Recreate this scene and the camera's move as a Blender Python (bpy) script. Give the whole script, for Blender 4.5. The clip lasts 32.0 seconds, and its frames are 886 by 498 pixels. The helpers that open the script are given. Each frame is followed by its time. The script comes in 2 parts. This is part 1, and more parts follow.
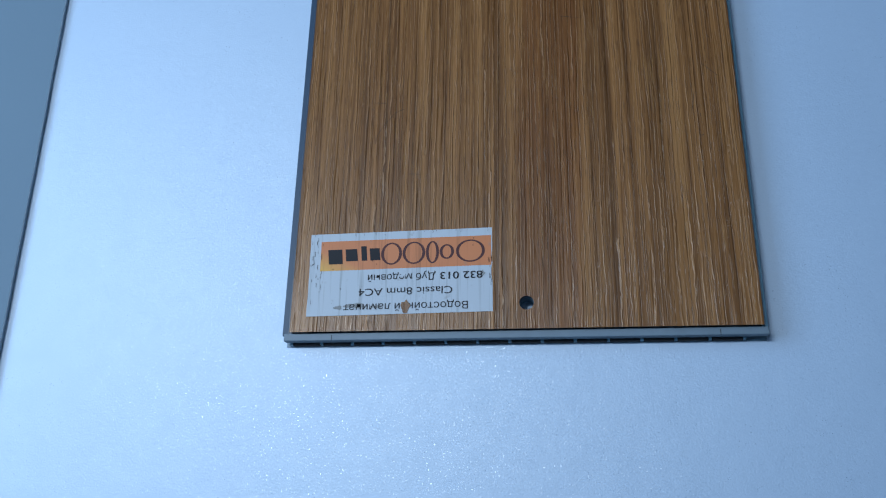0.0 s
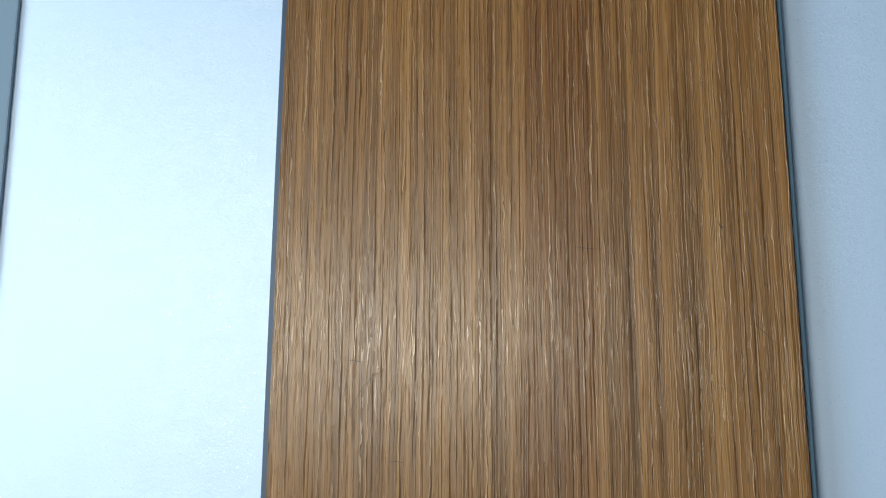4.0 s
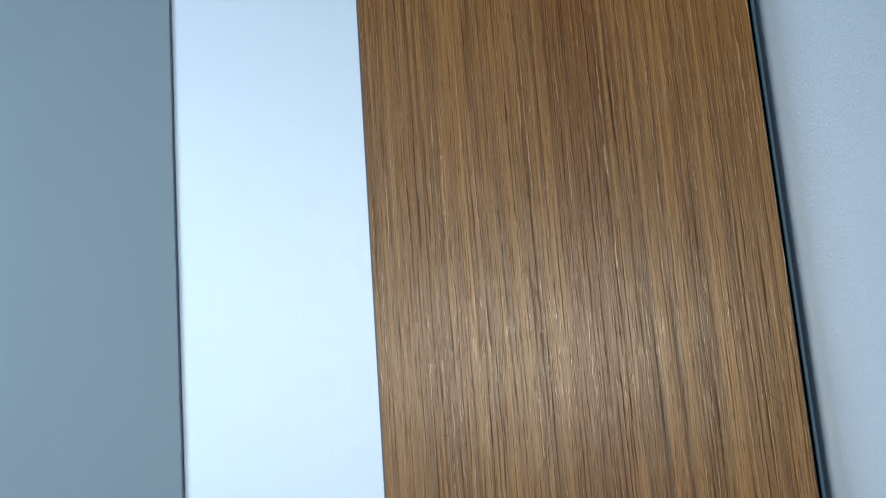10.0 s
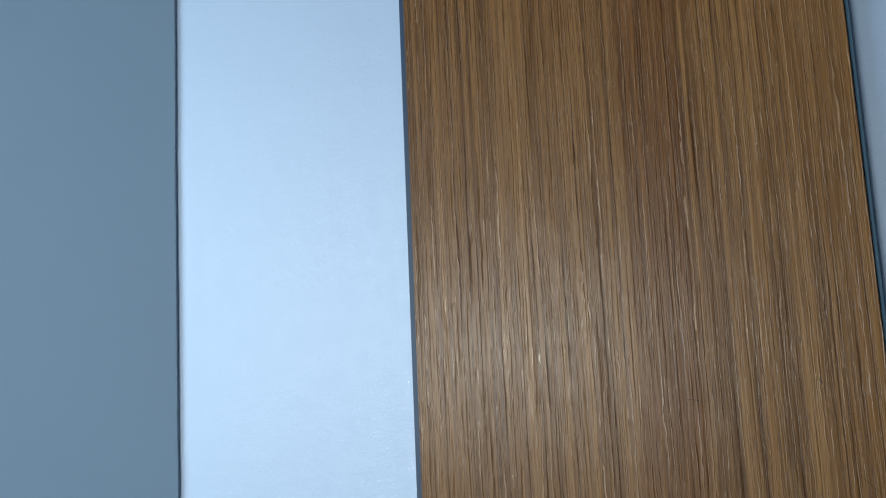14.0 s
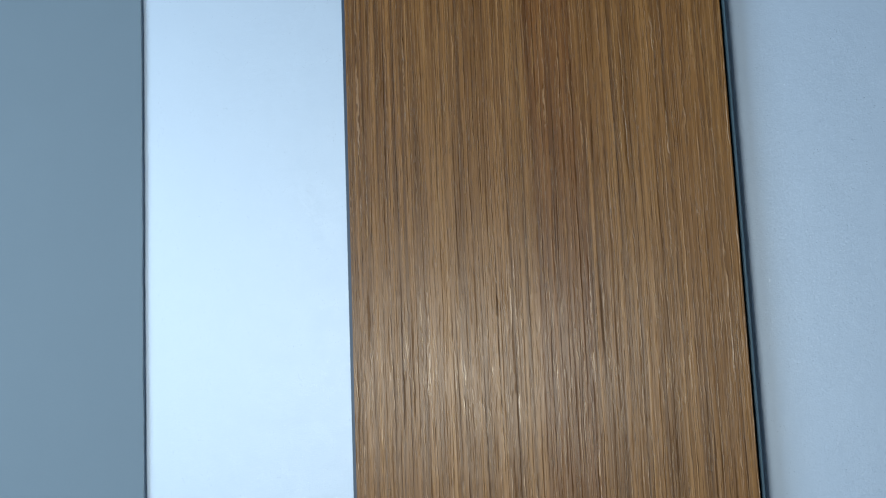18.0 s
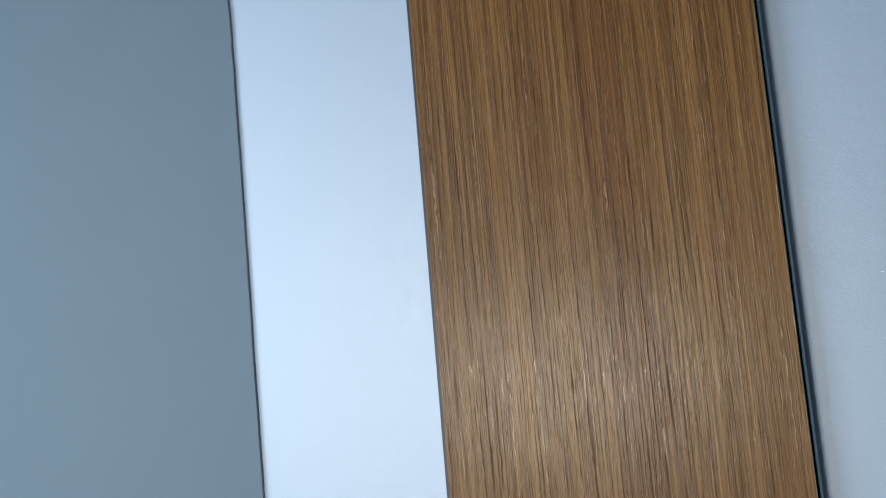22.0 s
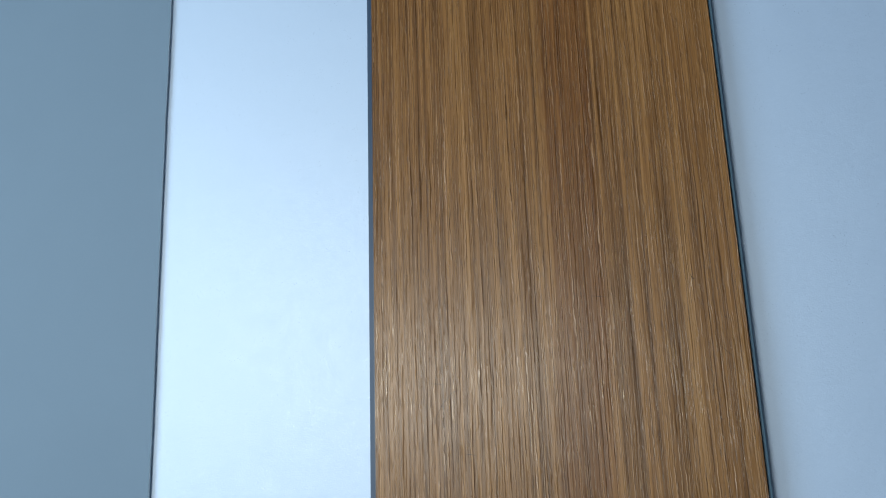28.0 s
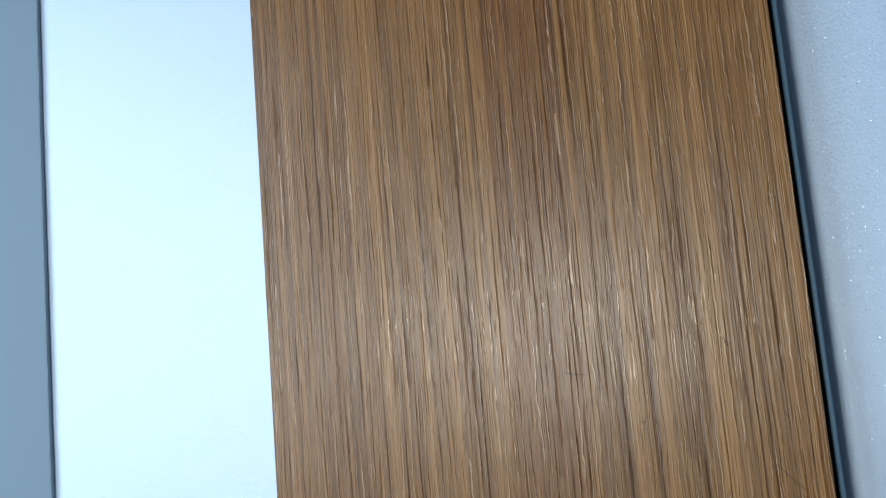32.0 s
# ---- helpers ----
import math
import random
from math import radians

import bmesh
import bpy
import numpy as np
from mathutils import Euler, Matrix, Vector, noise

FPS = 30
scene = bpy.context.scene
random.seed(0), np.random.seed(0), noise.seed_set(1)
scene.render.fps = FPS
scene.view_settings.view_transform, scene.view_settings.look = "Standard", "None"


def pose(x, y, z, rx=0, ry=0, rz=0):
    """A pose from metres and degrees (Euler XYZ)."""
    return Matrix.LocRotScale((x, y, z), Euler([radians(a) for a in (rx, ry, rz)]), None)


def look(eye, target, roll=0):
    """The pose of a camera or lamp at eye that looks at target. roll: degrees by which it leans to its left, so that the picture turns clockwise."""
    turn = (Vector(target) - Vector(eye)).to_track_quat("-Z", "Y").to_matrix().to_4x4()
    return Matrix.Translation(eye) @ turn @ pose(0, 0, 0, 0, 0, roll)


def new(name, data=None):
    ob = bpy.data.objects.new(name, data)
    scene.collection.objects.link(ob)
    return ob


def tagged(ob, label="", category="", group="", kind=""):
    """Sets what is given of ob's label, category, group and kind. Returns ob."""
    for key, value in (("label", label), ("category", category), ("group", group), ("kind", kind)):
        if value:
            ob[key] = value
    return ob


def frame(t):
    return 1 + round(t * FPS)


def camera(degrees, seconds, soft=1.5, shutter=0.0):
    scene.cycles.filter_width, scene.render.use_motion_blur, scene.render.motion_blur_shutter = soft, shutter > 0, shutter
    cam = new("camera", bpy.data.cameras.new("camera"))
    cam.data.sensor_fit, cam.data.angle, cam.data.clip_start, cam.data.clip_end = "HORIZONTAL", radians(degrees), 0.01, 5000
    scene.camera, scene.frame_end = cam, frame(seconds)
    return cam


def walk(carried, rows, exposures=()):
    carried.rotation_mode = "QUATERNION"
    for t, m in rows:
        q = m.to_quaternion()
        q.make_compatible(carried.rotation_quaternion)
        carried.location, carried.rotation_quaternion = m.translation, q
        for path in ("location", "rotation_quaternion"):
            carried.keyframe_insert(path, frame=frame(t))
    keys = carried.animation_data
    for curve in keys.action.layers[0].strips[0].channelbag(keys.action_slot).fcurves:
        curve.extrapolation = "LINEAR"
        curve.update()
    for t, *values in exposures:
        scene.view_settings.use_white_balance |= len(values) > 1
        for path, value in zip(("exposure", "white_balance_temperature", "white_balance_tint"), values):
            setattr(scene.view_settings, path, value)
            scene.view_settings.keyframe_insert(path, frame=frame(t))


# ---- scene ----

# The camera: a phone held over a laminate board, moved along it by hand.
cam = camera(56.76, 32.0, soft=1.15)
PATH = [
    (0, 0.0981, -0.0732, 0.2920, 20.08, 7.91, 1.08),
    (0.5, 0.1187, -0.0610, 0.2799, 17.19, 10.29, 1.27),
    (1, 0.1257, -0.0492, 0.2682, 16.74, 10.40, 0.83),
    (1.5, 0.1276, -0.0360, 0.2614, 15.79, 10.70, 0.66),
    (2, 0.1300, -0.0232, 0.2561, 15.48, 12.06, 0.76),
    (2.5, 0.1229, -0.0035, 0.2573, 15.64, 11.39, 0.42),
    (3, 0.1164, 0.0189, 0.2608, 16.65, 10.78, 0.11),
    (3.5, 0.1180, 0.0591, 0.2629, 13.80, 11.74, 0.59),
    (5.5, 0.1550, 0.0980, 0.3003, 6.78, 20.62, -1.56),
    (6, 0.1678, 0.0952, 0.3145, 7.05, 22.60, -2.48),
    (6.5, 0.1762, 0.0973, 0.3206, 7.24, 23.66, -2.82),
    (7, 0.1725, 0.0984, 0.3160, 8.76, 24.04, -1.89),
    (7.5, 0.1632, 0.0977, 0.3056, 8.98, 24.54, -1.17),
    (8, 0.1622, 0.1016, 0.3041, 8.80, 24.83, -1.52),
    (8.5, 0.1682, 0.1082, 0.3113, 8.51, 24.80, -2.62),
    (9, 0.1839, 0.1133, 0.3145, 8.08, 26.44, -4.13),
    (9.5, 0.1986, 0.1100, 0.3157, 8.53, 28.18, -4.50),
    (10, 0.1871, 0.1121, 0.3166, 7.77, 26.86, -4.61),
    (10.5, 0.1677, 0.1181, 0.3197, 6.57, 24.69, -4.25),
    (11, 0.1485, 0.1251, 0.3140, 6.96, 23.03, -2.73),
    (11.5, 0.1297, 0.1379, 0.3094, 7.28, 21.30, -0.78),
    (12, 0.1111, 0.1476, 0.3067, 6.96, 19.67, 0.69),
    (12.5, 0.0931, 0.1455, 0.3074, 7.17, 17.87, 1.20),
    (13, 0.0780, 0.1411, 0.3112, 7.50, 15.92, 0.56),
    (13.5, 0.0977, 0.1451, 0.3146, 7.69, 18.46, -0.68),
    (14, 0.1277, 0.1441, 0.3162, 7.41, 20.70, -2.61),
    (14.5, 0.1458, 0.1508, 0.3180, 5.46, 20.68, -5.07),
    (16.5, 0.1384, 0.1868, 0.2760, 4.64, 18.05, -3.99),
    (17, 0.1355, 0.2106, 0.2814, 5.19, 17.82, -2.95),
    (17.5, 0.1479, 0.2190, 0.3037, 5.24, 19.00, -2.30),
    (18, 0.1712, 0.2071, 0.3439, 6.05, 20.78, -2.38),
    (18.5, 0.1898, 0.1939, 0.3836, 6.40, 22.55, -2.53),
    (19, 0.2031, 0.1803, 0.4076, 6.68, 24.24, -2.58),
    (19.5, 0.2095, 0.1703, 0.4173, 6.18, 25.15, -2.73),
    (20, 0.2059, 0.1625, 0.4160, 5.91, 25.43, -2.90),
    (20.5, 0.2039, 0.1724, 0.4096, 5.55, 25.75, -3.45),
    (21, 0.2097, 0.1987, 0.3975, 5.31, 27.05, -4.96),
    (21.5, 0.2032, 0.2335, 0.3895, 3.88, 26.98, -6.10),
    (22, 0.1928, 0.2509, 0.3792, 3.70, 26.90, -5.39),
    (22.5, 0.1795, 0.2657, 0.3740, 4.06, 25.78, -3.73),
    (23, 0.1741, 0.2941, 0.3725, 4.37, 24.61, -2.15),
    (23.5, 0.1560, 0.3121, 0.3890, 4.71, 20.03, -0.04),
    (24, 0.1375, 0.2938, 0.4099, 4.43, 14.96, 1.84),
    (24.5, 0.1344, 0.2687, 0.4338, 3.67, 12.22, 3.95),
    (26.5, 0.1808, 0.1965, 0.4150, 6.50, 23.96, -4.52),
    (27, 0.1874, 0.1724, 0.3981, 7.09, 24.59, -4.69),
    (27.5, 0.1630, 0.1201, 0.3881, 9.78, 20.69, -3.19),
    (28, 0.1267, 0.0590, 0.3771, 14.17, 14.39, -1.78),
    (28.5, 0.1364, 0.0463, 0.3550, 14.40, 15.87, -1.75),
    (29, 0.1284, 0.0662, 0.3257, 12.89, 16.69, -1.52),
    (29.5, 0.1264, 0.0925, 0.2975, 10.31, 18.39, -1.70),
    (30, 0.1357, 0.1083, 0.2739, 8.82, 20.96, -2.54),
    (30.5, 0.1495, 0.1237, 0.2534, 6.74, 23.58, -3.48),
    (31, 0.1644, 0.1320, 0.2383, 5.87, 26.07, -4.37),
    (31.5, 0.1805, 0.1381, 0.2275, 4.90, 28.58, -5.25),
    (32, 0.1835, 0.1375, 0.2257, 4.81, 28.20, -5.38),
]
EXPOSURES = [(0, -0.38, 5250, 10), (1, -0.22, 5900, 10), (2, -0.15, 6600, 10), (3, 0.05, 6600, 9), (6, 0.10, 6450, 7), (9, -0.03, 6450, 8), (10, -0.1, 6700, 9), (11, -0.1, 6700, 9),
             (13, -0.18, 6750, 9), (14, -0.42, 6050, 9), (17, -0.29, 6400, 8.5), (19, -0.12, 6350, 8), (21, -0.18, 6400, 8), (22, -0.28, 6750, 12.5), (23, -0.25, 6700, 12.5), (24, -0.22, 6500, 11.5),
             (28, -0.1, 6250, 9), (30, -0.15, 6100, 10), (31, -0.08, 6150, 10), (32, 0.03, 6200, 10)]
walk(cam, [(t, pose(x, y, z, rx, ry, rz)) for t, x, y, z, rx, ry, rz in PATH], EXPOSURES)

# ---------------------------------------------------------------- light
world = bpy.data.worlds.new("room_air")
world.use_nodes = True
world.node_tree.nodes["Background"].inputs[0].default_value = (0.80, 0.92, 1.0, 1)
world.node_tree.nodes["Background"].inputs[1].default_value = 0.3
scene.world = world


def area_lamp(name, place, size_x, size_y, watts, colour):
    data = bpy.data.lights.new(name, "AREA")
    data.shape, data.size, data.size_y = "RECTANGLE", size_x, size_y
    data.energy, data.color = watts, colour
    ob = new(name, data)
    ob.matrix_world = place
    return ob


# a short tube that hangs over the board, and a broad added light from the left
area_lamp("tube_lamp", pose(-0.24, 0.165, 0.86), 0.40, 0.08, 5.5, (0.92, 0.97, 0.95))
area_lamp("added_left_light", look((-2.18, 0.45, 1.50), (-0.2, 0.3, 0.2)), 1.9, 1.3, 62.5, (0.625, 0.815, 1.0))

# ---------------------------------------------------------------- materials
LENGTH, WIDTH, THICK = 1.2, 0.168, 0.008


class Nodes:
    """Short ways to write a node material."""

    def __init__(self, name):
        self.mat = bpy.data.materials.new(name)
        self.mat.use_nodes = True
        self.tree = self.mat.node_tree
        self.bsdf = self.tree.nodes["Principled BSDF"]
        self.coord = self.tree.nodes.new("ShaderNodeTexCoord").outputs["Object"]

    def put(self, socket, value):
        if isinstance(value, bpy.types.NodeSocket):
            self.tree.links.new(value, socket)
        elif value is not None:
            if isinstance(value, tuple) and len(value) == 3 and socket.type == "RGBA":
                value = (*value, 1)
            socket.default_value = value

    def scaled(self, sx, sy, sz=1.0, source=None):
        n = self.tree.nodes.new("ShaderNodeMapping")
        self.put(n.inputs["Vector"], source or self.coord)
        n.inputs["Scale"].default_value = (sx, sy, sz)
        return n.outputs[0]

    def noise(self, vector, scale=1.0, detail=3.0, rough=0.55, distortion=0.0, colour=False):
        n = self.tree.nodes.new("ShaderNodeTexNoise")
        self.put(n.inputs["Vector"], vector)
        for key, v in (("Scale", scale), ("Detail", detail), ("Roughness", rough), ("Distortion", distortion)):
            n.inputs[key].default_value = v
        return n.outputs["Color" if colour else "Fac"]

    def voronoi(self, vector, scale, feature="F1", out="Distance"):
        n = self.tree.nodes.new("ShaderNodeTexVoronoi")
        n.feature = feature
        self.put(n.inputs["Vector"], vector)
        n.inputs["Scale"].default_value = scale
        return n.outputs[out]

    def ramp(self, fac, stops, mode="LINEAR"):
        n = self.tree.nodes.new("ShaderNodeValToRGB")
        n.color_ramp.interpolation = mode
        self.put(n.inputs[0], fac)
        e = n.color_ramp.elements
        while len(e) < len(stops):
            e.new(0.5)
        for el, (at, c) in zip(e, stops):
            el.position = at
            el.color = (c, c, c, 1) if isinstance(c, (int, float)) else (*c, 1)
        return n.outputs[0]

    def math(self, op, a, b=None, c=None, clamp=False):
        n = self.tree.nodes.new("ShaderNodeMath")
        n.operation, n.use_clamp = op, clamp
        for i, v in enumerate((a, b, c)):
            self.put(n.inputs[i], v)
        return n.outputs[0]

    def mix(self, fac, a, b, mode="MIX"):
        n = self.tree.nodes.new("ShaderNodeMix")
        n.data_type, n.blend_type = "RGBA", mode
        self.put(n.inputs[0], fac)
        self.put(n.inputs[6], a)
        self.put(n.inputs[7], b)
        return n.outputs[2]

    def xyz(self, vector=None):
        n = self.tree.nodes.new("ShaderNodeSeparateXYZ")
        self.put(n.inputs[0], vector or self.coord)
        return n.outputs

    def vec(self, x, y, z):
        n = self.tree.nodes.new("ShaderNodeCombineXYZ")
        for i, v in enumerate((x, y, z)):
            self.put(n.inputs[i], v)
        return n.outputs[0]

    def bump(self, height, strength, distance, normal=None):
        n = self.tree.nodes.new("ShaderNodeBump")
        n.inputs["Strength"].default_value, n.inputs["Distance"].default_value = strength, distance
        self.put(n.inputs["Height"], height)
        self.put(n.inputs["Normal"], normal)
        return n.outputs[0]

    def done(self, colour, rough, normal=None, **more):
        self.put(self.bsdf.inputs["Base Color"], colour)
        self.put(self.bsdf.inputs["Roughness"], rough)
        self.put(self.bsdf.inputs["Normal"], normal)
        for key, v in more.items():
            self.put(self.bsdf.inputs[{"specular": "Specular IOR Level", "metallic": "Metallic", "tint": "Specular Tint", "ior": "IOR"}[key]], v)
        return self.mat


def oak_decor():
    """Honey oak print, embossed along the grain (y)."""
    m = Nodes("oak_decor")
    x, y, z = m.xyz()
    # the grain lines wander slowly and hardly waver
    wander = m.noise(m.scaled(16, 2.6), 1, 2, 0.5)
    waver = m.noise(m.scaled(190, 26), 1, 1, 0.5)
    xw = m.math("ADD", x, m.math("MULTIPLY_ADD", wander, 0.0040, -0.0020))
    xw = m.math("ADD", xw, m.math("MULTIPLY_ADD", waver, 0.0005, -0.00025))

    def streaks(across, along, detail=2.0, lift=0.0):
        return m.noise(m.scaled(across, along, 1, m.vec(xw, y, lift)), 1, detail, 0.55)

    # the heart: a redder, calmer band along the board, with a dark line on either side
    sway = m.math("MULTIPLY_ADD", m.noise(m.scaled(0, 6.0), 1, 1, 0.5), 0.008, 0.0935)
    off = m.math("SUBTRACT", xw, sway)
    ragged = m.math("MULTIPLY_ADD", streaks(160, 5.0, 2, 4.1), 0.020, 0.003)
    heart = m.math("SUBTRACT", 1.0, m.math("DIVIDE", m.math("ABSOLUTE", off), ragged), clamp=True)
    heart = m.ramp(heart, [(0.0, 0.0), (0.30, 1.0)])
    side = m.math("ABSOLUTE", m.math("SUBTRACT", m.math("ABSOLUTE", off), m.math("MULTIPLY_ADD", streaks(60, 4.0, 1, 8.3), 0.008, 0.0065)))
    side = m.math("MULTIPLY", m.ramp(side, [(0.0, 1.0), (0.0026, 0.0)]), m.ramp(streaks(60, 7.0, 2, 2.2), [(0.40, 0.0), (0.58, 1.0)]))
    # tan ground in streaks of several widths
    broad = streaks(46, 2.2)
    wide, middle, fine, hair = streaks(300, 2.5, 2, 1.3), streaks(500, 4.5, 2, 2.7), streaks(1150, 10.0, 2, 3.9), streaks(2900, 60.0, 2, 5.5)
    calm = m.math("MULTIPLY_ADD", heart, -0.35, 1.0)
    tone = m.math("ADD", m.math("MULTIPLY_ADD", wide, 0.10, m.math("MULTIPLY", middle, 0.62)), m.math("MULTIPLY_ADD", fine, 0.22, m.math("MULTIPLY", hair, 0.06)))
    tone = m.math("MULTIPLY_ADD", m.math("SUBTRACT", tone, 0.5), calm, 0.5)
    colour = m.ramp(tone, [(0.38, (0.108, 0.046, 0.0122)), (0.45, (0.158, 0.069, 0.0190)), (0.50, (0.196, 0.088, 0.0250)), (0.55, (0.234, 0.108, 0.0318)), (0.62, (0.294, 0.142, 0.0440))])
    warm = m.ramp(broad, [(0.36, 0.0), (0.66, 1.0)])
    colour = m.mix(m.math("MULTIPLY", warm, 0.30), colour, m.mix(1.0, colour, (0.88, 0.76, 0.66), "MULTIPLY"))
    colour = m.mix(m.math("MULTIPLY", heart, 0.80), colour, m.mix(1.0, colour, (0.80, 0.68, 0.58), "MULTIPLY"))
    colour = m.mix(m.math("MULTIPLY", side, 0.50), colour, m.mix(1.0, colour, (0.60, 0.50, 0.44), "MULTIPLY"))

    # pores: crisp dark dashes side by side, each line of its own strength and breaks
    jitter = m.math("MULTIPLY_ADD", streaks(240, 42.0, 2, 14.2), 0.45, streaks(420, 5.0, 2, 6.6))

    def pores(pitch, run, level, seed, width, across=xw, beside=0.0):
        phase = m.math("ADD", m.math("MULTIPLY", across, pitch), m.math("MULTIPLY", jitter, 1.5 * pitch / 600))
        number = m.math("MULTIPLY_ADD", m.math("FLOOR", phase), 7.37, seed)
        shift = m.math("MULTIPLY_ADD", m.noise(m.vec(number, 0.5, seed), 1, 0, 0.5), 0.7, 0.15 + beside)
        depth = m.ramp(m.noise(m.vec(number, m.math("MULTIPLY", y, run), seed), 1, 3, 0.65), level)
        at = m.math("SUBTRACT", m.math("FRACT", phase), shift)
        line = m.ramp(m.math("ABSOLUTE", at), [(width * 0.5, 1.0), (width, 0.0)])
        return m.math("MULTIPLY", line, depth)

    groove = pores(430.0, 17.0, [(0.44, 0.0), (0.58, 1.0)], 3.1, 0.11)
    thin = pores(820.0, 36.0, [(0.49, 0.0), (0.59, 1.0)], 11.7, 0.125)
    # thin crooked pale rims stand up; colour also adds their glint and shaded side
    crooked = m.math("ADD", xw, m.math("MULTIPLY_ADD", m.noise(m.scaled(260, 150), 1, 2, 0.6), 0.0009, -0.00045))
    rim = pores(600.0, 21.0, [(0.43, 0.0), (0.51, 1.0)], 21.3, 0.100, crooked)
    rim_shade = pores(600.0, 21.0, [(0.42, 0.0), (0.52, 1.0)], 21.3, 0.12, crooked, 0.14)
    nick = m.ramp(streaks(2300, 110.0, 2, 9.1), [(0.61, 0.0), (0.66, 1.0)])
    colour = m.mix(m.math("MULTIPLY", rim, 0.46), colour, (0.42, 0.220, 0.085))
    colour = m.mix(m.math("MULTIPLY", rim_shade, 0.34), colour, (0.060, 0.024, 0.007))
    colour = m.mix(m.math("MULTIPLY", groove, 0.46), colour, (0.030, 0.011, 0.0032))
    colour = m.mix(m.math("MULTIPLY", thin, 0.34), colour, (0.034, 0.013, 0.0040))
    colour = m.mix(m.math("MULTIPLY", nick, 0.40), colour, (0.040, 0.016, 0.0050))
    # embossing: the pores are pressed in, the rims and small ticks stand up
    ticks = m.noise(m.scaled(2700, 80.0, 1, m.vec(crooked, y, 12.4)), 1, 2, 0.55)
    ticks = m.math("ADD", ticks, m.math("MULTIPLY_ADD", streaks(70, 14.0, 2, 15.8), 0.14, -0.07))
    fleck = m.ramp(ticks, [(0.585, 0.0), (0.640, 1.0)])
    colour = m.mix(m.math("MULTIPLY", fleck, 0.20), colour, (0.52, 0.29, 0.10))
    height = m.math("ADD", m.math("MULTIPLY_ADD", fine, 0.7, m.math("MULTIPLY", middle, 0.9)), m.math("MULTIPLY_ADD", fleck, 0.4, m.math("MULTIPLY_ADD", rim, 1.3, m.math("MULTIPLY", hair, 0.25))))
    height = m.math("SUBTRACT", height, m.math("MULTIPLY_ADD", groove, 0.8, m.math("MULTIPLY_ADD", thin, 0.6, m.math("MULTIPLY", nick, 0.3))))
    rough = m.math("SUBTRACT", m.math("MULTIPLY_ADD", hair, 0.10, 0.30), m.math("MULTIPLY", fleck, 0.08))
    gloss = m.math("MULTIPLY_ADD", m.math("MAXIMUM", groove, thin), -0.32, 0.44)
    gloss = m.math("MAXIMUM", m.math("MULTIPLY_ADD", rim, 0.45, gloss), m.math("MULTIPLY", fleck, 0.65))
    return m.done(colour, rough, m.bump(height, 0.6, 0.00018), specular=gloss, tint=(1.0, 0.915, 0.83, 1.0))


def foam_white():
    """White polyethylene foam with a cool cast: a broad sheen, and small cells that glitter."""
    m = Nodes("foam_white")
    facet = m.voronoi(m.coord, 5200, "F1", "Color")
    grit = m.noise(m.coord, 1300, 2, 0.6)
    big = m.noise(m.coord, 110, 3, 0.6)
    cloud = m.noise(m.coord, 42, 3, 0.6)
    patch = m.noise(m.coord, 9, 3, 0.55)
    colour = m.mix(patch, (0.330, 0.440, 0.588), (0.360, 0.470, 0.618))
    # most cells lie nearly flat, a few lean far over
    pick = m.xyz(facet)[2]
    lean = m.math("MULTIPLY_ADD", m.math("POWER", pick, 26.0), 0.30, 0.075)
    tilt = m.tree.nodes.new("ShaderNodeVectorMath")
    tilt.operation = "SUBTRACT"
    m.put(tilt.inputs[0], facet)
    tilt.inputs[1].default_value = (0.5, 0.5, 0.5)
    over = m.tree.nodes.new("ShaderNodeVectorMath")
    over.operation = "MULTIPLY_ADD"
    m.put(over.inputs[0], tilt.outputs[0])
    m.put(over.inputs[1], m.vec(lean, lean, 0.0))
    m.put(over.inputs[2], m.bump(grit, 0.18, 0.0003, m.bump(big, 0.14, 0.0003, m.bump(cloud, 0.30, 0.0008))))
    unit = m.tree.nodes.new("ShaderNodeVectorMath")
    unit.operation = "NORMALIZE"
    m.put(unit.inputs[0], over.outputs[0])
    shiny = m.ramp(pick, [(0.955, 0.0), (0.99, 1.0)])
    rough = m.math("SUBTRACT", m.math("MULTIPLY_ADD", big, 0.08, 0.58), m.math("MULTIPLY", shiny, 0.34))
    return m.done(colour, rough, unit.outputs[0], specular=1.0, ior=2.3, tint=(0.94, 0.975, 1.0, 1.0))


def grey_card():
    m = Nodes("grey_card")
    cloud = m.noise(m.coord, 16, 4, 0.6)
    fibre = m.noise(m.coord, 900, 2, 0.6)
    colour = m.mix(cloud, (0.140, 0.204, 0.262), (0.158, 0.228, 0.290))
    colour = m.mix(m.math("MULTIPLY", fibre, 0.12), colour, (0.3, 0.31, 0.32))
    return m.done(colour, 0.62, m.bump(fibre, 0.15, 0.0001), specular=0.3)


def plain(name, colour, rough, grain=400.0, spread=0.12, metal=0.0, relief=0.00005):
    """A plain surface with a little unevenness of tone and relief."""
    m = Nodes(name)
    n = m.noise(m.coord, grain, 3, 0.6)
    slow = m.noise(m.coord, grain * 0.06, 2, 0.5)
    darker = tuple(c * (1 - spread) for c in colour)
    lighter = tuple(min(1, c * (1 + spread)) for c in colour)
    tone = m.math("ADD", m.math("MULTIPLY", n, 0.5), m.math("MULTIPLY", slow, 0.5))
    return m.done(m.mix(tone, darker, lighter), m.math("MULTIPLY_ADD", slow, 0.15, rough - 0.07), m.bump(n, 0.3, relief), metallic=metal)


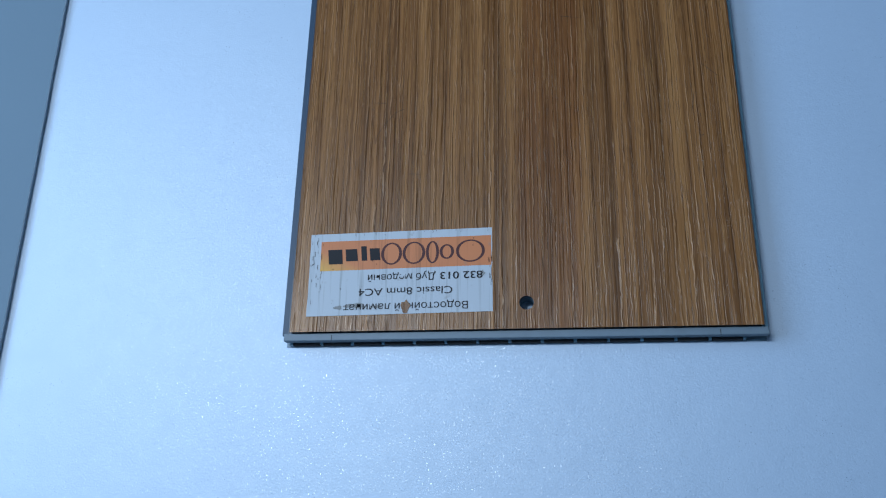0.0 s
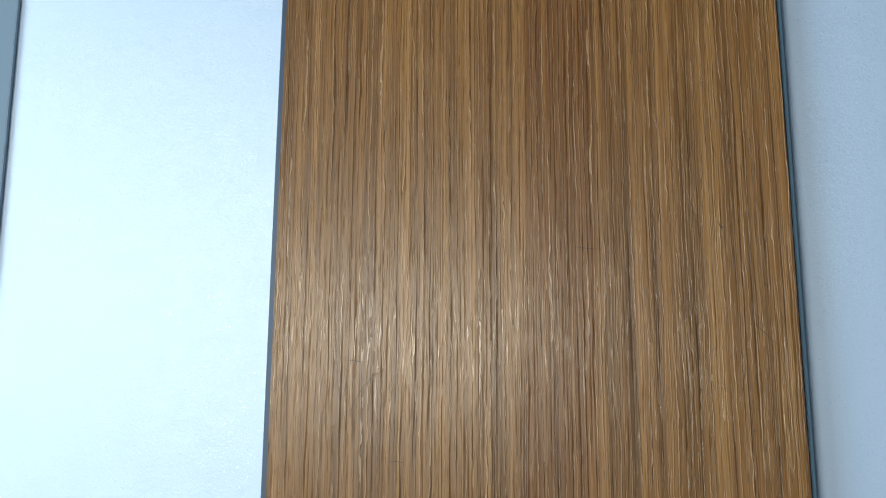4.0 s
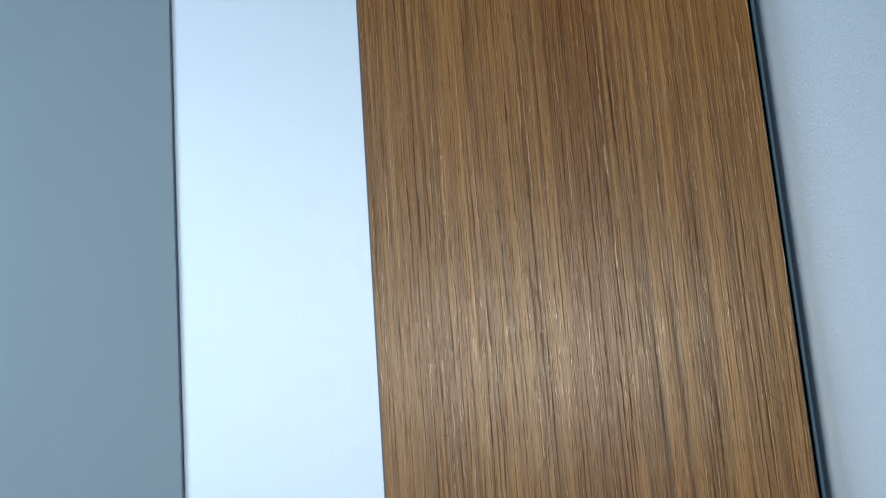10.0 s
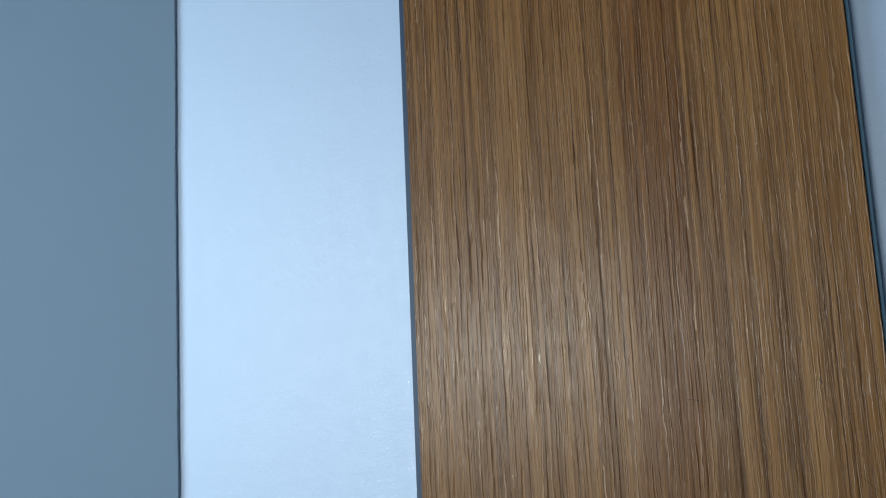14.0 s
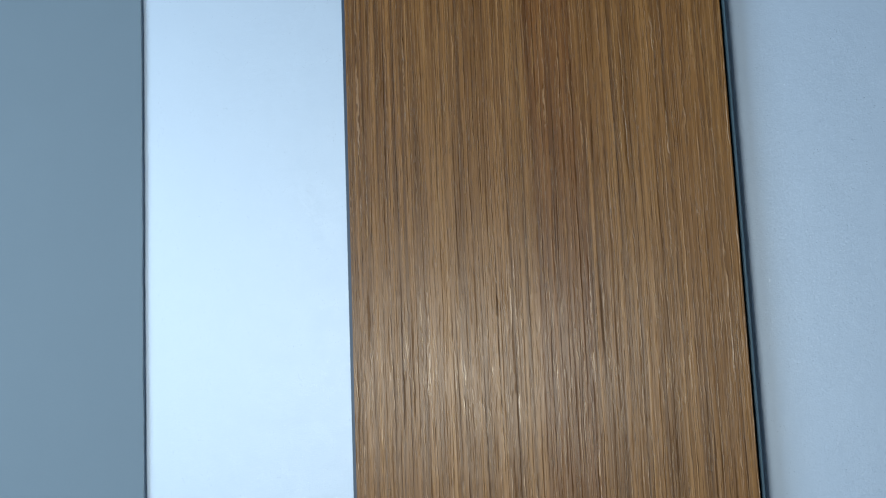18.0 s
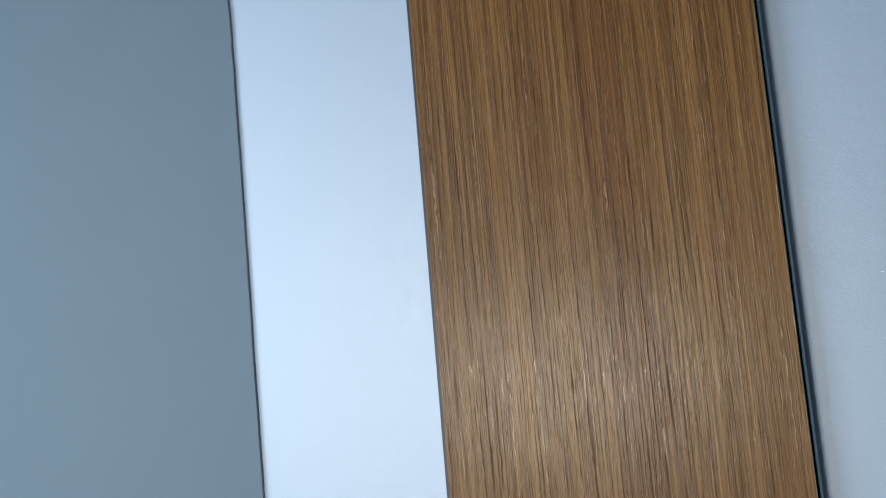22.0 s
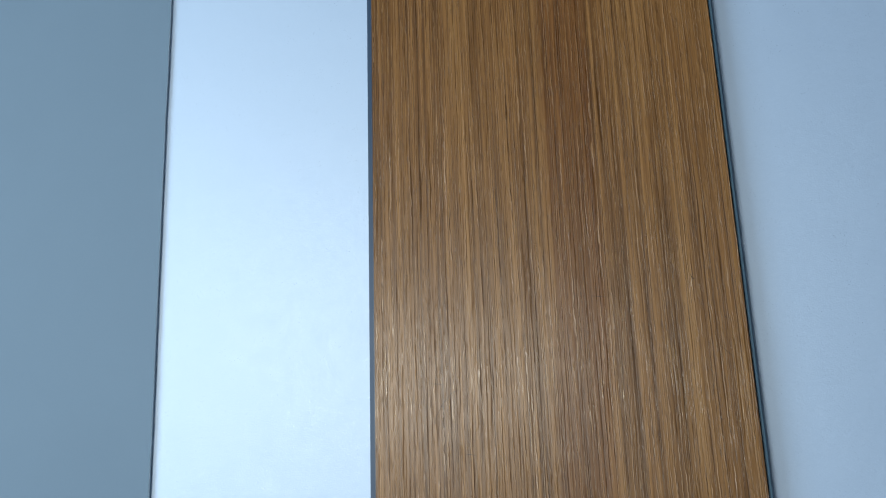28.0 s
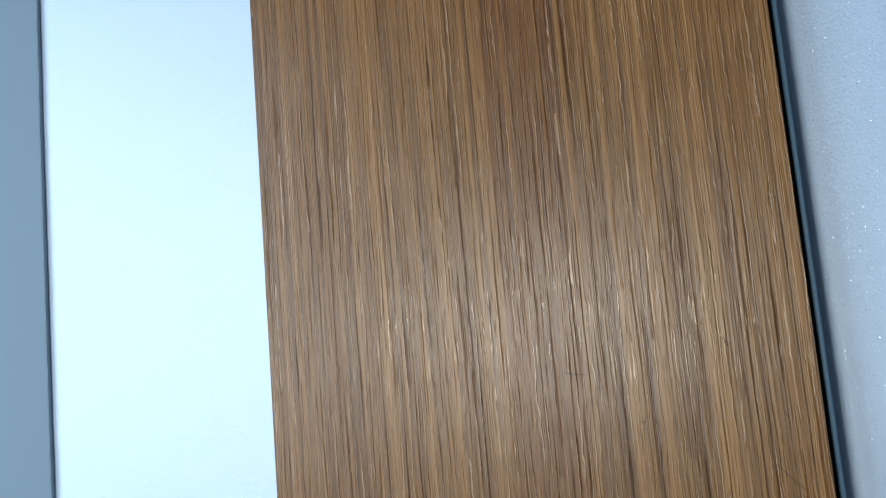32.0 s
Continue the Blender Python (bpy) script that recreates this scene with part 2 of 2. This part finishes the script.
def sticker_print(name, colour, corner=None):
    """Thin paper pressed onto the embossed board: rubbed lines along the grain, and grime.
    corner: the colour to which the print fades at its far lower corner."""
    m = Nodes(name)
    x, y, z = m.xyz()
    rub = m.noise(m.scaled(520, 16), 1, 3, 0.6)
    dirt = m.noise(m.coord, 240, 4, 0.65)
    base = colour
    if corner:
        near = m.math("SUBTRACT", 1.25, m.math("DIVIDE", m.math("ADD", x, m.math("MULTIPLY", m.math("SUBTRACT", y, 0.017), 2.2)), 0.019), clamp=True)
        base = m.mix(near, colour, corner)
    base = m.mix(m.math("MULTIPLY", m.ramp(rub, [(0.33, 1.0), (0.46, 0.0)]), 0.75), base, m.mix(1.0, base, (0.62, 0.62, 0.6), "MULTIPLY"))
    base = m.mix(m.math("MULTIPLY", m.ramp(dirt, [(0.62, 0.0), (0.74, 1.0)]), 0.4), base, (0.22, 0.19, 0.16))
    return m.done(base, 0.5, m.bump(rub, 0.35, 0.00008), specular=0.35)


OAK = oak_decor()
FOAM = foam_white()
CARD = grey_card()
CUT = plain("cut_card", (0.32, 0.40, 0.47), 0.7, 900, 0.2)
PVC = plain("grey_plastic_core", (0.13, 0.19, 0.24), 0.45, 300)
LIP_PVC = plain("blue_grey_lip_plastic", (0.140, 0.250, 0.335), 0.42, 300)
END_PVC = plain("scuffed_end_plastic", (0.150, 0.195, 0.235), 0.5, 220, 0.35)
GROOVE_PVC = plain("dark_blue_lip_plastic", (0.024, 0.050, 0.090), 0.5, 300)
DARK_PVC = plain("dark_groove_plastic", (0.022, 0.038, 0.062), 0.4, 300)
# film edge and seams; in the click gaps its black stands for shade
EDGE_GAP_BLACK = plain("dark_film_edge_and_gap_shade", (0.012, 0.013, 0.016), 0.6, 500)
HOLLOW_SHADE = plain("hollow_shade_black", (0.008, 0.009, 0.011), 0.8, 500)
PAPER = sticker_print("sticker_paper", (0.47, 0.50, 0.53))
ORANGE = sticker_print("orange_print", (0.54, 0.19, 0.065), (0.66, 0.38, 0.07))
MAROON = plain("maroon_print", (0.070, 0.020, 0.018), 0.7, 600)
INK = plain("black_print", (0.012, 0.011, 0.013), 0.75, 600)
GRIME = plain("brown_grime", (0.05, 0.03, 0.017), 0.75, 900, 0.4)
SMUDGE = plain("grey_smudge", (0.27, 0.27, 0.26), 0.7, 900, 0.5)
PLASTER = plain("plaster", (0.36, 0.37, 0.38), 0.85, 30)
SCREED = plain("grey_screed", (0.28, 0.28, 0.275), 0.8, 60)


# ---------------------------------------------------------------- building
def part(name, bm, material, parent=None, label=""):
    """Links a bmesh as one mesh object, under a thing or a part if one is given."""
    mesh = bpy.data.meshes.new(name)
    bm.to_mesh(mesh)
    bm.free()
    mesh.materials.append(material)
    ob = new(name, mesh)
    ob.parent = parent
    if label:
        tagged(ob, label)
    return ob


def box(bm, x0, x1, y0, y1, z0, z1):
    v = [bm.verts.new((x, y, z)) for z in (z0, z1) for y in (y0, y1) for x in (x0, x1)]
    for f in ((0, 2, 3, 1), (4, 5, 7, 6), (0, 1, 5, 4), (1, 3, 7, 5), (3, 2, 6, 7), (2, 0, 4, 6)):
        bm.faces.new([v[i] for i in f])
    return v


def slab(x0, x1, y0, y1, z0, z1, bevel=0.0, segments=1):
    bm = bmesh.new()
    box(bm, x0, x1, y0, y1, z0, z1)
    if bevel:
        bmesh.ops.bevel(bm, geom=bm.edges[:], offset=bevel, segments=segments, affect="EDGES", profile=0.6)
    return bm


def holed_slab(x0, x1, y0, y1, z0, z1, cx, cy, r, steps=32):
    """A slab with a round hole through it near its front end; the rest runs on behind."""
    bm = bmesh.new()
    cut = cy * 2 + 0.004 - y0
    rings = []
    for z in (z0, z1):
        corner = [bm.verts.new(p) for p in ((x1, cut, z), (x0, cut, z), (x0, y0, z), (x1, y0, z))]
        ring = [bm.verts.new((cx + r * math.cos(2 * math.pi * i / steps), cy + r * math.sin(2 * math.pi * i / steps), z)) for i in range(steps)]
        back = [bm.verts.new((x1, y1, z)), bm.verts.new((x0, y1, z))]
        rings.append((corner, ring, back))
        q = steps // 4
        for k in range(4):
            arc = [ring[(k * q + q // 2 + i) % steps] for i in range(q + 1)]
            bm.faces.new([corner[k], *arc, corner[(k + 1) % 4]])
        bm.faces.new([corner[0], back[0], back[1], corner[1]])
    (c0, r0, b0), (c1, r1, b1) = rings
    for i in range(steps):
        bm.faces.new([r0[i], r0[(i + 1) % steps], r1[(i + 1) % steps], r1[i]])
    low, high = [b0[0], b0[1], c0[1], c0[2], c0[3], c0[0]], [b1[0], b1[1], c1[1], c1[2], c1[3], c1[0]]
    for i in range(6):
        j = (i + 1) % 6
        bm.faces.new([low[i], low[j], high[j], high[i]])
    bmesh.ops.recalc_face_normals(bm, faces=bm.faces[:])
    return bm


def thing(name, label, category, kind="", group=""):
    return tagged(new(name), label, category, group, kind)


# ---------------------------------------------------------------- the room, plain and closed
def room():
    x0, x1, y0, y1, top = -2.2, 2.2, -2.2, 2.2, 2.5
    floor = part("floor", slab(x0, x1, y0, y1, -0.103, -0.003), SCREED)
    tagged(floor, "bare grey floor under the foam sheet", "floor", kind="structure")
    ceiling = part("ceiling", slab(x0 - 0.1, x1 + 0.1, y0 - 0.1, y1 + 0.1, top, top + 0.1), PLASTER)
    tagged(ceiling, "plain plastered ceiling", "ceiling", kind="structure")
    for side, b in (("wall_north", (x0 - 0.1, x1 + 0.1, y1, y1 + 0.1)), ("wall_east", (x1, x1 + 0.1, y0, y1)), ("wall_south", (x0 - 0.1, x1 + 0.1, y0 - 0.1, y0))):
        wall = part(side, slab(*b, -0.103, top), PLASTER)
        tagged(wall, "plain plastered wall", "wall", kind="structure")
    # the west wall is unseen; its opening is added for the broad left light
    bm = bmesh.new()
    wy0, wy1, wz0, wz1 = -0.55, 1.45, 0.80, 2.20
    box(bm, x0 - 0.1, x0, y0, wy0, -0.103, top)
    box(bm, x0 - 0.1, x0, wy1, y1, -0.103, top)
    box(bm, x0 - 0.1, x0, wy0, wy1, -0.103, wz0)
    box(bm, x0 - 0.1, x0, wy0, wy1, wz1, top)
    tagged(part("wall_west", bm, PLASTER), "plain plastered wall, unseen, with an opening added for soft light", "wall", kind="structure")


room()

# ---------------------------------------------------------------- foam underlay
foam = part("foam_underlay", slab(-0.55, 0.95, -0.75, 1.5, -0.003, 0.0, 0.0006), FOAM)
tagged(foam, "white polyethylene foam underlay sheet with glittering skin", "underlay")


# ---------------------------------------------------------------- grey sheet
def grey_sheet():
    """A thin grey sheet on the foam; its cut edge wavers a little and has small nicks."""
    bm = bmesh.new()
    rnd = random.Random(7)
    nicks = {0.421: 0.0005, 0.466: -0.0006, 0.445: 0.0003, 0.18: 0.0002, 0.25: -0.0002}
    y, line = -0.75, []
    while y < 1.5:
        x = -0.1202 - 0.0145 * y + 0.00015 * math.sin(y * 23) + 0.0002 * noise.noise(Vector((y * 45, 3, 0)))
        for at, size in nicks.items():
            x += size * math.exp(-(((y - at) / 0.004) ** 2))
        line.append((x, y))
        y += 0.004 + rnd.random() * 0.004
    line.append((-0.1202 - 0.0145 * 1.5, 1.5))
    card = thing("cardboard_sheet", "smooth blue-grey cardboard sheet with a knife-cut edge on foam", "cardboard")
    # the face, and under it the paler cut edge with its thin rim
    for name, material, label, rows in (
        ("face", CARD, "smooth blue-grey face", ((-0.40, 0.0), (-0.0003, 0.0), (-0.0003, 0.0001), (-0.40, 0.0001))),
        ("cut_edge", CUT, "paler knife-cut edge", ((-0.40, -0.0020), (-0.0004, -0.0020), (-0.0001, -0.0003), (0.0, -0.0001), (-0.0001, 0.0), (-0.40, 0.0))),
    ):
        bm = bmesh.new()
        rings = [[bm.verts.new((x + dx if dx > -0.1 else -0.52, y, 0.0020 + dz)) for dx, dz in rows] for x, y in line]
        for a, b in zip(rings, rings[1:]):
            for k in range(len(rows)):
                n = (k + 1) % len(rows)
                bm.faces.new([a[k], a[n], b[n], b[k]])
        bm.faces.new(rings[0])
        bm.faces.new(rings[-1][::-1])
        bmesh.ops.recalc_face_normals(bm, faces=bm.faces[:])
        part(name, bm, material, card, label)


grey_sheet()

# ---------------------------------------------------------------- laminate board
HOLE = (0.0873, 0.0095, 0.0026)
board = thing("laminate_board", "honey oak waterproof laminate board with sticker on white foam", "laminate board")
part("core", holed_slab(0.0006, WIDTH - 0.0006, 0.0006, LENGTH, 0.0, 0.0070, *HOLE), PVC, board, "grey plastic core of the board")
part("film_backing", holed_slab(0.0003, WIDTH - 0.0003, 0.0003, LENGTH, 0.0070, 0.0075, *HOLE), EDGE_GAP_BLACK, board, "black line under the decor layer")
part("decor_layer", holed_slab(0.0, WIDTH, 0.0, LENGTH, 0.0075, THICK, *HOLE), OAK, board, "embossed honey oak surface with dark grain lines")


def long_lip(name, x_in, x_out, z0, z1, material, label):
    """A click lip that runs along one long side, with a rounded outer rim."""
    bm = slab(min(x_in, x_out), max(x_in, x_out), 0.0, LENGTH, z0, z1, 0.0004, 2)
    return part(name, bm, material, board, label)


long_lip("tongue_lip", WIDTH + 0.0006, WIDTH + 0.0019, 0.0022, 0.0052, LIP_PVC, "blue-grey plastic tongue along the side")
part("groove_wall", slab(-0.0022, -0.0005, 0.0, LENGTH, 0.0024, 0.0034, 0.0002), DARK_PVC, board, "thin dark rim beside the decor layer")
# a near-black strip paints the shade in the gap beside the tongue
part("tongue_gap_shade", slab(WIDTH - 0.0004, WIDTH + 0.0014, 0.0004, LENGTH, 0.0, 0.0022), EDGE_GAP_BLACK, board, "near-black strip for the shade in the click groove beside the tongue")
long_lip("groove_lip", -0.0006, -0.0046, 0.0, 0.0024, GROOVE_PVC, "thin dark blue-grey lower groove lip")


def end_lip():
    """The lip at the cut end: an upper skin, and below it ribs between near-black blocks that paint the chambers'
    shade.
    """
    lip = part("end_lip", slab(-0.0026, WIDTH + 0.0018, -0.0029, -0.0001, 0.0026, 0.0062, 0.0003, 2), END_PVC, board, "grey plastic lip of the cut end")
    # the gap at the cut end gets its shade from this black strip
    part("end_gap_shade", slab(0.0004, WIDTH - 0.0004, -0.0007, 0.0007, 0.0006, 0.0016), EDGE_GAP_BLACK, board, "near-black strip for the shade in the click groove at the cut end")
    part("lower_skin", slab(-0.0030, WIDTH + 0.0020, -0.0039, -0.0007, 0.0, 0.0005), PVC, lip)
    for i in range(15):
        x = -0.0012 + i * 0.01165
        part("rib", slab(x, x + 0.0010, -0.0036, -0.0008, 0.0005, 0.0024), LIP_PVC, lip)
        if i < 14:
            part("chamber_shade", slab(x + 0.0012, x + 0.0115, -0.0038, -0.0007, 0.0006, 0.0022), HOLLOW_SHADE, lip)
    for x in (0.0155, 0.1536):
        part("seam", slab(x, x + 0.00025, -0.0030, -0.0008, 0.00615, 0.00624), EDGE_GAP_BLACK, lip)


end_lip()


# ---------------------------------------------------------------- sticker
def printed(name, text, x_start, x_end, y_mid, height, material, parent, bold=0.0):
    """A printed line that reads from x_start towards x_end (turned half round)."""
    curve = bpy.data.curves.new(name, "FONT")
    curve.body, curve.size, curve.offset = text, 1.0, bold
    tmp = new("tmp_text", curve)
    bpy.context.view_layer.update()
    mesh = bpy.data.meshes.new_from_object(tmp.evaluated_get(bpy.context.evaluated_depsgraph_get()))
    bpy.data.objects.remove(tmp)
    xs = [v.co.x for v in mesh.vertices]
    lo, hi = min(xs), max(xs)
    wide = (x_start - x_end) / (hi - lo)
    for v in mesh.vertices:
        v.co = (x_start - (v.co.x - lo) * wide, y_mid + height * 0.5 - v.co.y * height / 0.7, 0)
    mesh.materials.clear()
    mesh.materials.append(material)
    ob = new(name, mesh)
    ob.parent = parent
    ob.location.z = 0.00022
    return ob


def flat_poly(points, z, thick=0.00003):
    bm = bmesh.new()
    low = [bm.verts.new((x, y, z)) for x, y in points]
    high = [bm.verts.new((x, y, z + thick)) for x, y in points]
    bm.faces.new(high)
    bm.faces.new(low[::-1])
    for i in range(len(points)):
        j = (i + 1) % len(points)
        bm.faces.new([low[i], low[j], high[j], high[i]])
    bmesh.ops.recalc_face_normals(bm, faces=bm.faces[:])
    return bm


def ring_shape(cx, cy, rx, ry, stroke, z, steps=28):
    bm = bmesh.new()
    a = [bm.verts.new((cx + rx * math.cos(i * 2 * math.pi / steps), cy + ry * math.sin(i * 2 * math.pi / steps), z)) for i in range(steps)]
    b = [bm.verts.new((cx + (rx - stroke) * math.cos(i * 2 * math.pi / steps), cy + (ry - stroke * 0.5) * math.sin(i * 2 * math.pi / steps), z)) for i in range(steps)]
    for i in range(steps):
        j = (i + 1) % steps
        bm.faces.new([a[i], a[j], b[j], b[i]])
    return bm


def sticker():
    w, h = 0.0693, 0.0323
    rnd = random.Random(3)
    edge = [(w, 0.0)]
    # nibbled edge at the reading start
    for i in range(1, 14):
        edge.append((w + rnd.uniform(-0.0005, 0.0001) * (1.0 if 5 < i < 10 else 0.3), h * i / 14))
    edge += [(w, h), (0.0, h)]
    for i in range(1, 10):
        edge.append((rnd.uniform(-0.0001, 0.0002), h * (1 - i / 10)))
    edge.append((0.0, 0.0))
    st = part("sticker", flat_poly(edge, 0.0, 0.0001), PAPER, board, "worn white and orange product sticker, upside down")
    st.location, st.rotation_euler.z = (0.0060, 0.0058, THICK + 0.00002), radians(0.6)
    part("orange_band", flat_poly([(0.0042, h * 0.54), (w - 0.0004, h * 0.545), (w - 0.0004, h * 0.905), (0.0042, h * 0.905)], 0.0001), ORANGE, st, "orange printed band")
    # the maker's mark, as plain rings and blocks
    z, mid = 0.00018, h * 0.725
    for cx, rx, ry in ((0.0612, 0.0054, 0.0044), (0.0524, 0.0027, 0.0029), (0.0470, 0.0025, 0.0044), (0.0400, 0.0043, 0.0044), (0.0315, 0.0040, 0.0044)):
        part("mark_ring", ring_shape(cx, mid, rx, ry, 0.0011, z), MAROON, st)
    for x0, x1, up in ((0.0230, 0.0268, 0.0), (0.0197, 0.0218, 0.0010), (0.0137, 0.0182, 0.0), (0.0070, 0.0124, -0.0010)):
        part("mark_block", flat_poly([(x0 + 0.0005, mid - 0.0024 + min(up, 0)), (x1 + 0.0005, mid - 0.0024 + min(up, 0)), (x1, mid + 0.0024 + max(up, 0)), (x0, mid + 0.0024 + max(up, 0))], z), INK, st)
    printed("printed_line", "832 013", 0.0657, 0.0500, h * 0.435, 0.0027, INK, st, 0.012)
    printed("printed_line", "Дуб медовый", 0.0482, 0.0228, h * 0.435, 0.0027, INK, st)
    printed("printed_line", "Classic 8mm AC4", 0.0545, 0.0195, h * 0.265, 0.0028, INK, st)
    printed("printed_line", "Водостойкий ламинат", 0.0602, 0.0140, h * 0.085, 0.0028, INK, st)
    tear = [(0.0372 + 0.0015 * math.cos(a) * (1 + 0.3 * math.sin(3 * a)), max(0.0002, 0.0022 + 0.0028 * math.sin(a) * (1 + 0.2 * math.cos(5 * a)))) for a in (i * 2 * math.pi / 18 for i in range(18))]
    part("tear", flat_poly(tear, 0.0002, 0.00004), OAK, st, "torn spot that bares the wood print")
    for cx, cy, rx, ry in ((0.0185, 0.0036, 0.0040, 0.0009), (0.0265, 0.0030, 0.0022, 0.0005), (0.0655, 0.0146, 0.0010, 0.0010), (0.0120, 0.0030, 0.0016, 0.0007)):
        blot = [(cx + rx * math.cos(a) * (1 + 0.25 * math.sin(3 * a + cx * 900)), cy + ry * math.sin(a) * (1 + 0.3 * math.cos(5 * a))) for a in (i * 2 * math.pi / 20 for i in range(20))]
        part("smudge", flat_poly(blot, 0.000185, 0.00001), SMUDGE, st, "grey rubbed smudge")
    # grime caught in the grain at the margins
    for k in range(46):
        at = rnd.random()
        if k < 22:
            x, y = rnd.uniform(0.0004, 0.0048), h * at
        elif k < 34:
            x, y = w * at, h - rnd.uniform(0.0006, 0.0024)
        else:
            x, y = w - rnd.uniform(0.0003, 0.0016), h * (0.25 + 0.4 * at)
        long, wide = rnd.uniform(0.0006, 0.0022), rnd.uniform(0.00008, 0.0002)
        top = min(y + long, h - 0.0002)
        part("grime_streak", flat_poly([(x, y), (x + wide, y + 0.0002), (x + wide * 0.8, top), (x + wide * 0.2, top)], 0.00024), GRIME, st)
    for k in range(22):
        x, y, s = rnd.uniform(0.001, w - 0.002), rnd.uniform(0.001, h - 0.001), rnd.uniform(0.00008, 0.0002)
        if h * 0.02 < y < h * 0.5 and 0.013 < x < 0.067:
            continue
        part("speck", flat_poly([(x, y), (x + s, y - s), (x + s * 0.8, y + s * 3), (x - s * 0.4, y + s * 2)], 0.00023), GRIME, st)


sticker()


# ---------------------------------------------------------------- scratches and specks on the board
def stroke(points, wide):
    """A thin dark scratch laid on the surface."""
    bm = bmesh.new()
    left, right = [], []
    for i, (x, y) in enumerate(points):
        (xa, ya), (xb, yb) = points[max(i - 1, 0)], points[min(i + 1, len(points) - 1)]
        d = math.hypot(xb - xa, yb - ya) or 1
        half = wide * (0.35 if i in (0, len(points) - 1) else 1.0) / 2
        nx, ny = -(yb - ya) / d * half, (xb - xa) / d * half
        left.append(bm.verts.new((x + nx, y + ny, THICK + 0.00004)))
        right.append(bm.verts.new((x - nx, y - ny, THICK + 0.00004)))
    for i in range(len(points) - 1):
        bm.faces.new([left[i], right[i], right[i + 1], left[i + 1]])
    bmesh.ops.recalc_face_normals(bm, faces=bm.faces[:])
    return bm


def scratch(x, y, steps, wide=0.00022):
    pts = [(x, y)]
    for dx, dy in steps:
        pts.append((pts[-1][0] + dx, pts[-1][1] + dy))
    part("scratch", stroke(pts, wide), GRIME, board, "small dark scratch")


scratch(0.0268, 0.0945, [(0.0034, -0.0003), (0.0032, -0.0005)])
scratch(0.0407, 0.0909, [(-0.0014, -0.0002), (-0.0028, -0.0013), (-0.0036, -0.0041), (-0.0033, -0.0054), (-0.0008, -0.004)], 0.00016)
scratch(0.0425, 0.0621, [(0.0022, 0.0001), (0.0024, -0.0005)])
scratch(0.0268, 0.0918, [(0.0003, -0.0007)], 0.0003)
scratch(0.1028, 0.1298, [(0.0022, -0.0002), (0.0020, -0.0004), (0.0043, -0.0006)], 0.0002)
scratch(0.1470, 0.1362, [(0.0004, -0.0014), (0.0004, -0.0008), (0.0009, 0.0004)], 0.0003)
scratch(0.1554, 0.1047, [(0.0022, -0.0022), (0.0024, -0.0026), (0.0020, -0.0019)], 0.00018)
scratch(0.1524, 0.0921, [(-0.0008, -0.0044), (-0.0007, -0.0043)], 0.00022)
scratch(0.1539, 0.0823, [(-0.0002, -0.0014)], 0.0004)
scratch(0.1528, 0.0737, [(0.0008, -0.0006), (0.0008, 0.0003)], 0.00028)
scratch(0.0889, 0.1876, [(0.0003, -0.0003), (0.0001, -0.0003)], 0.00045)
scratch(0.0148, 0.1465, [(0.0016, 0.0001), (0.0011, -0.0003)], 0.0002)
scratch(0.0150, 0.0746, [(0.0002, -0.0006)], 0.00035)
scratch(0.1050, 0.4414, [(0.0006, -0.0005), (-0.0001, -0.0009)], 0.0007)
scratch(0.1590, 0.1172, [(0.0006, -0.0010), (0.0004, -0.0009)], 0.00025)
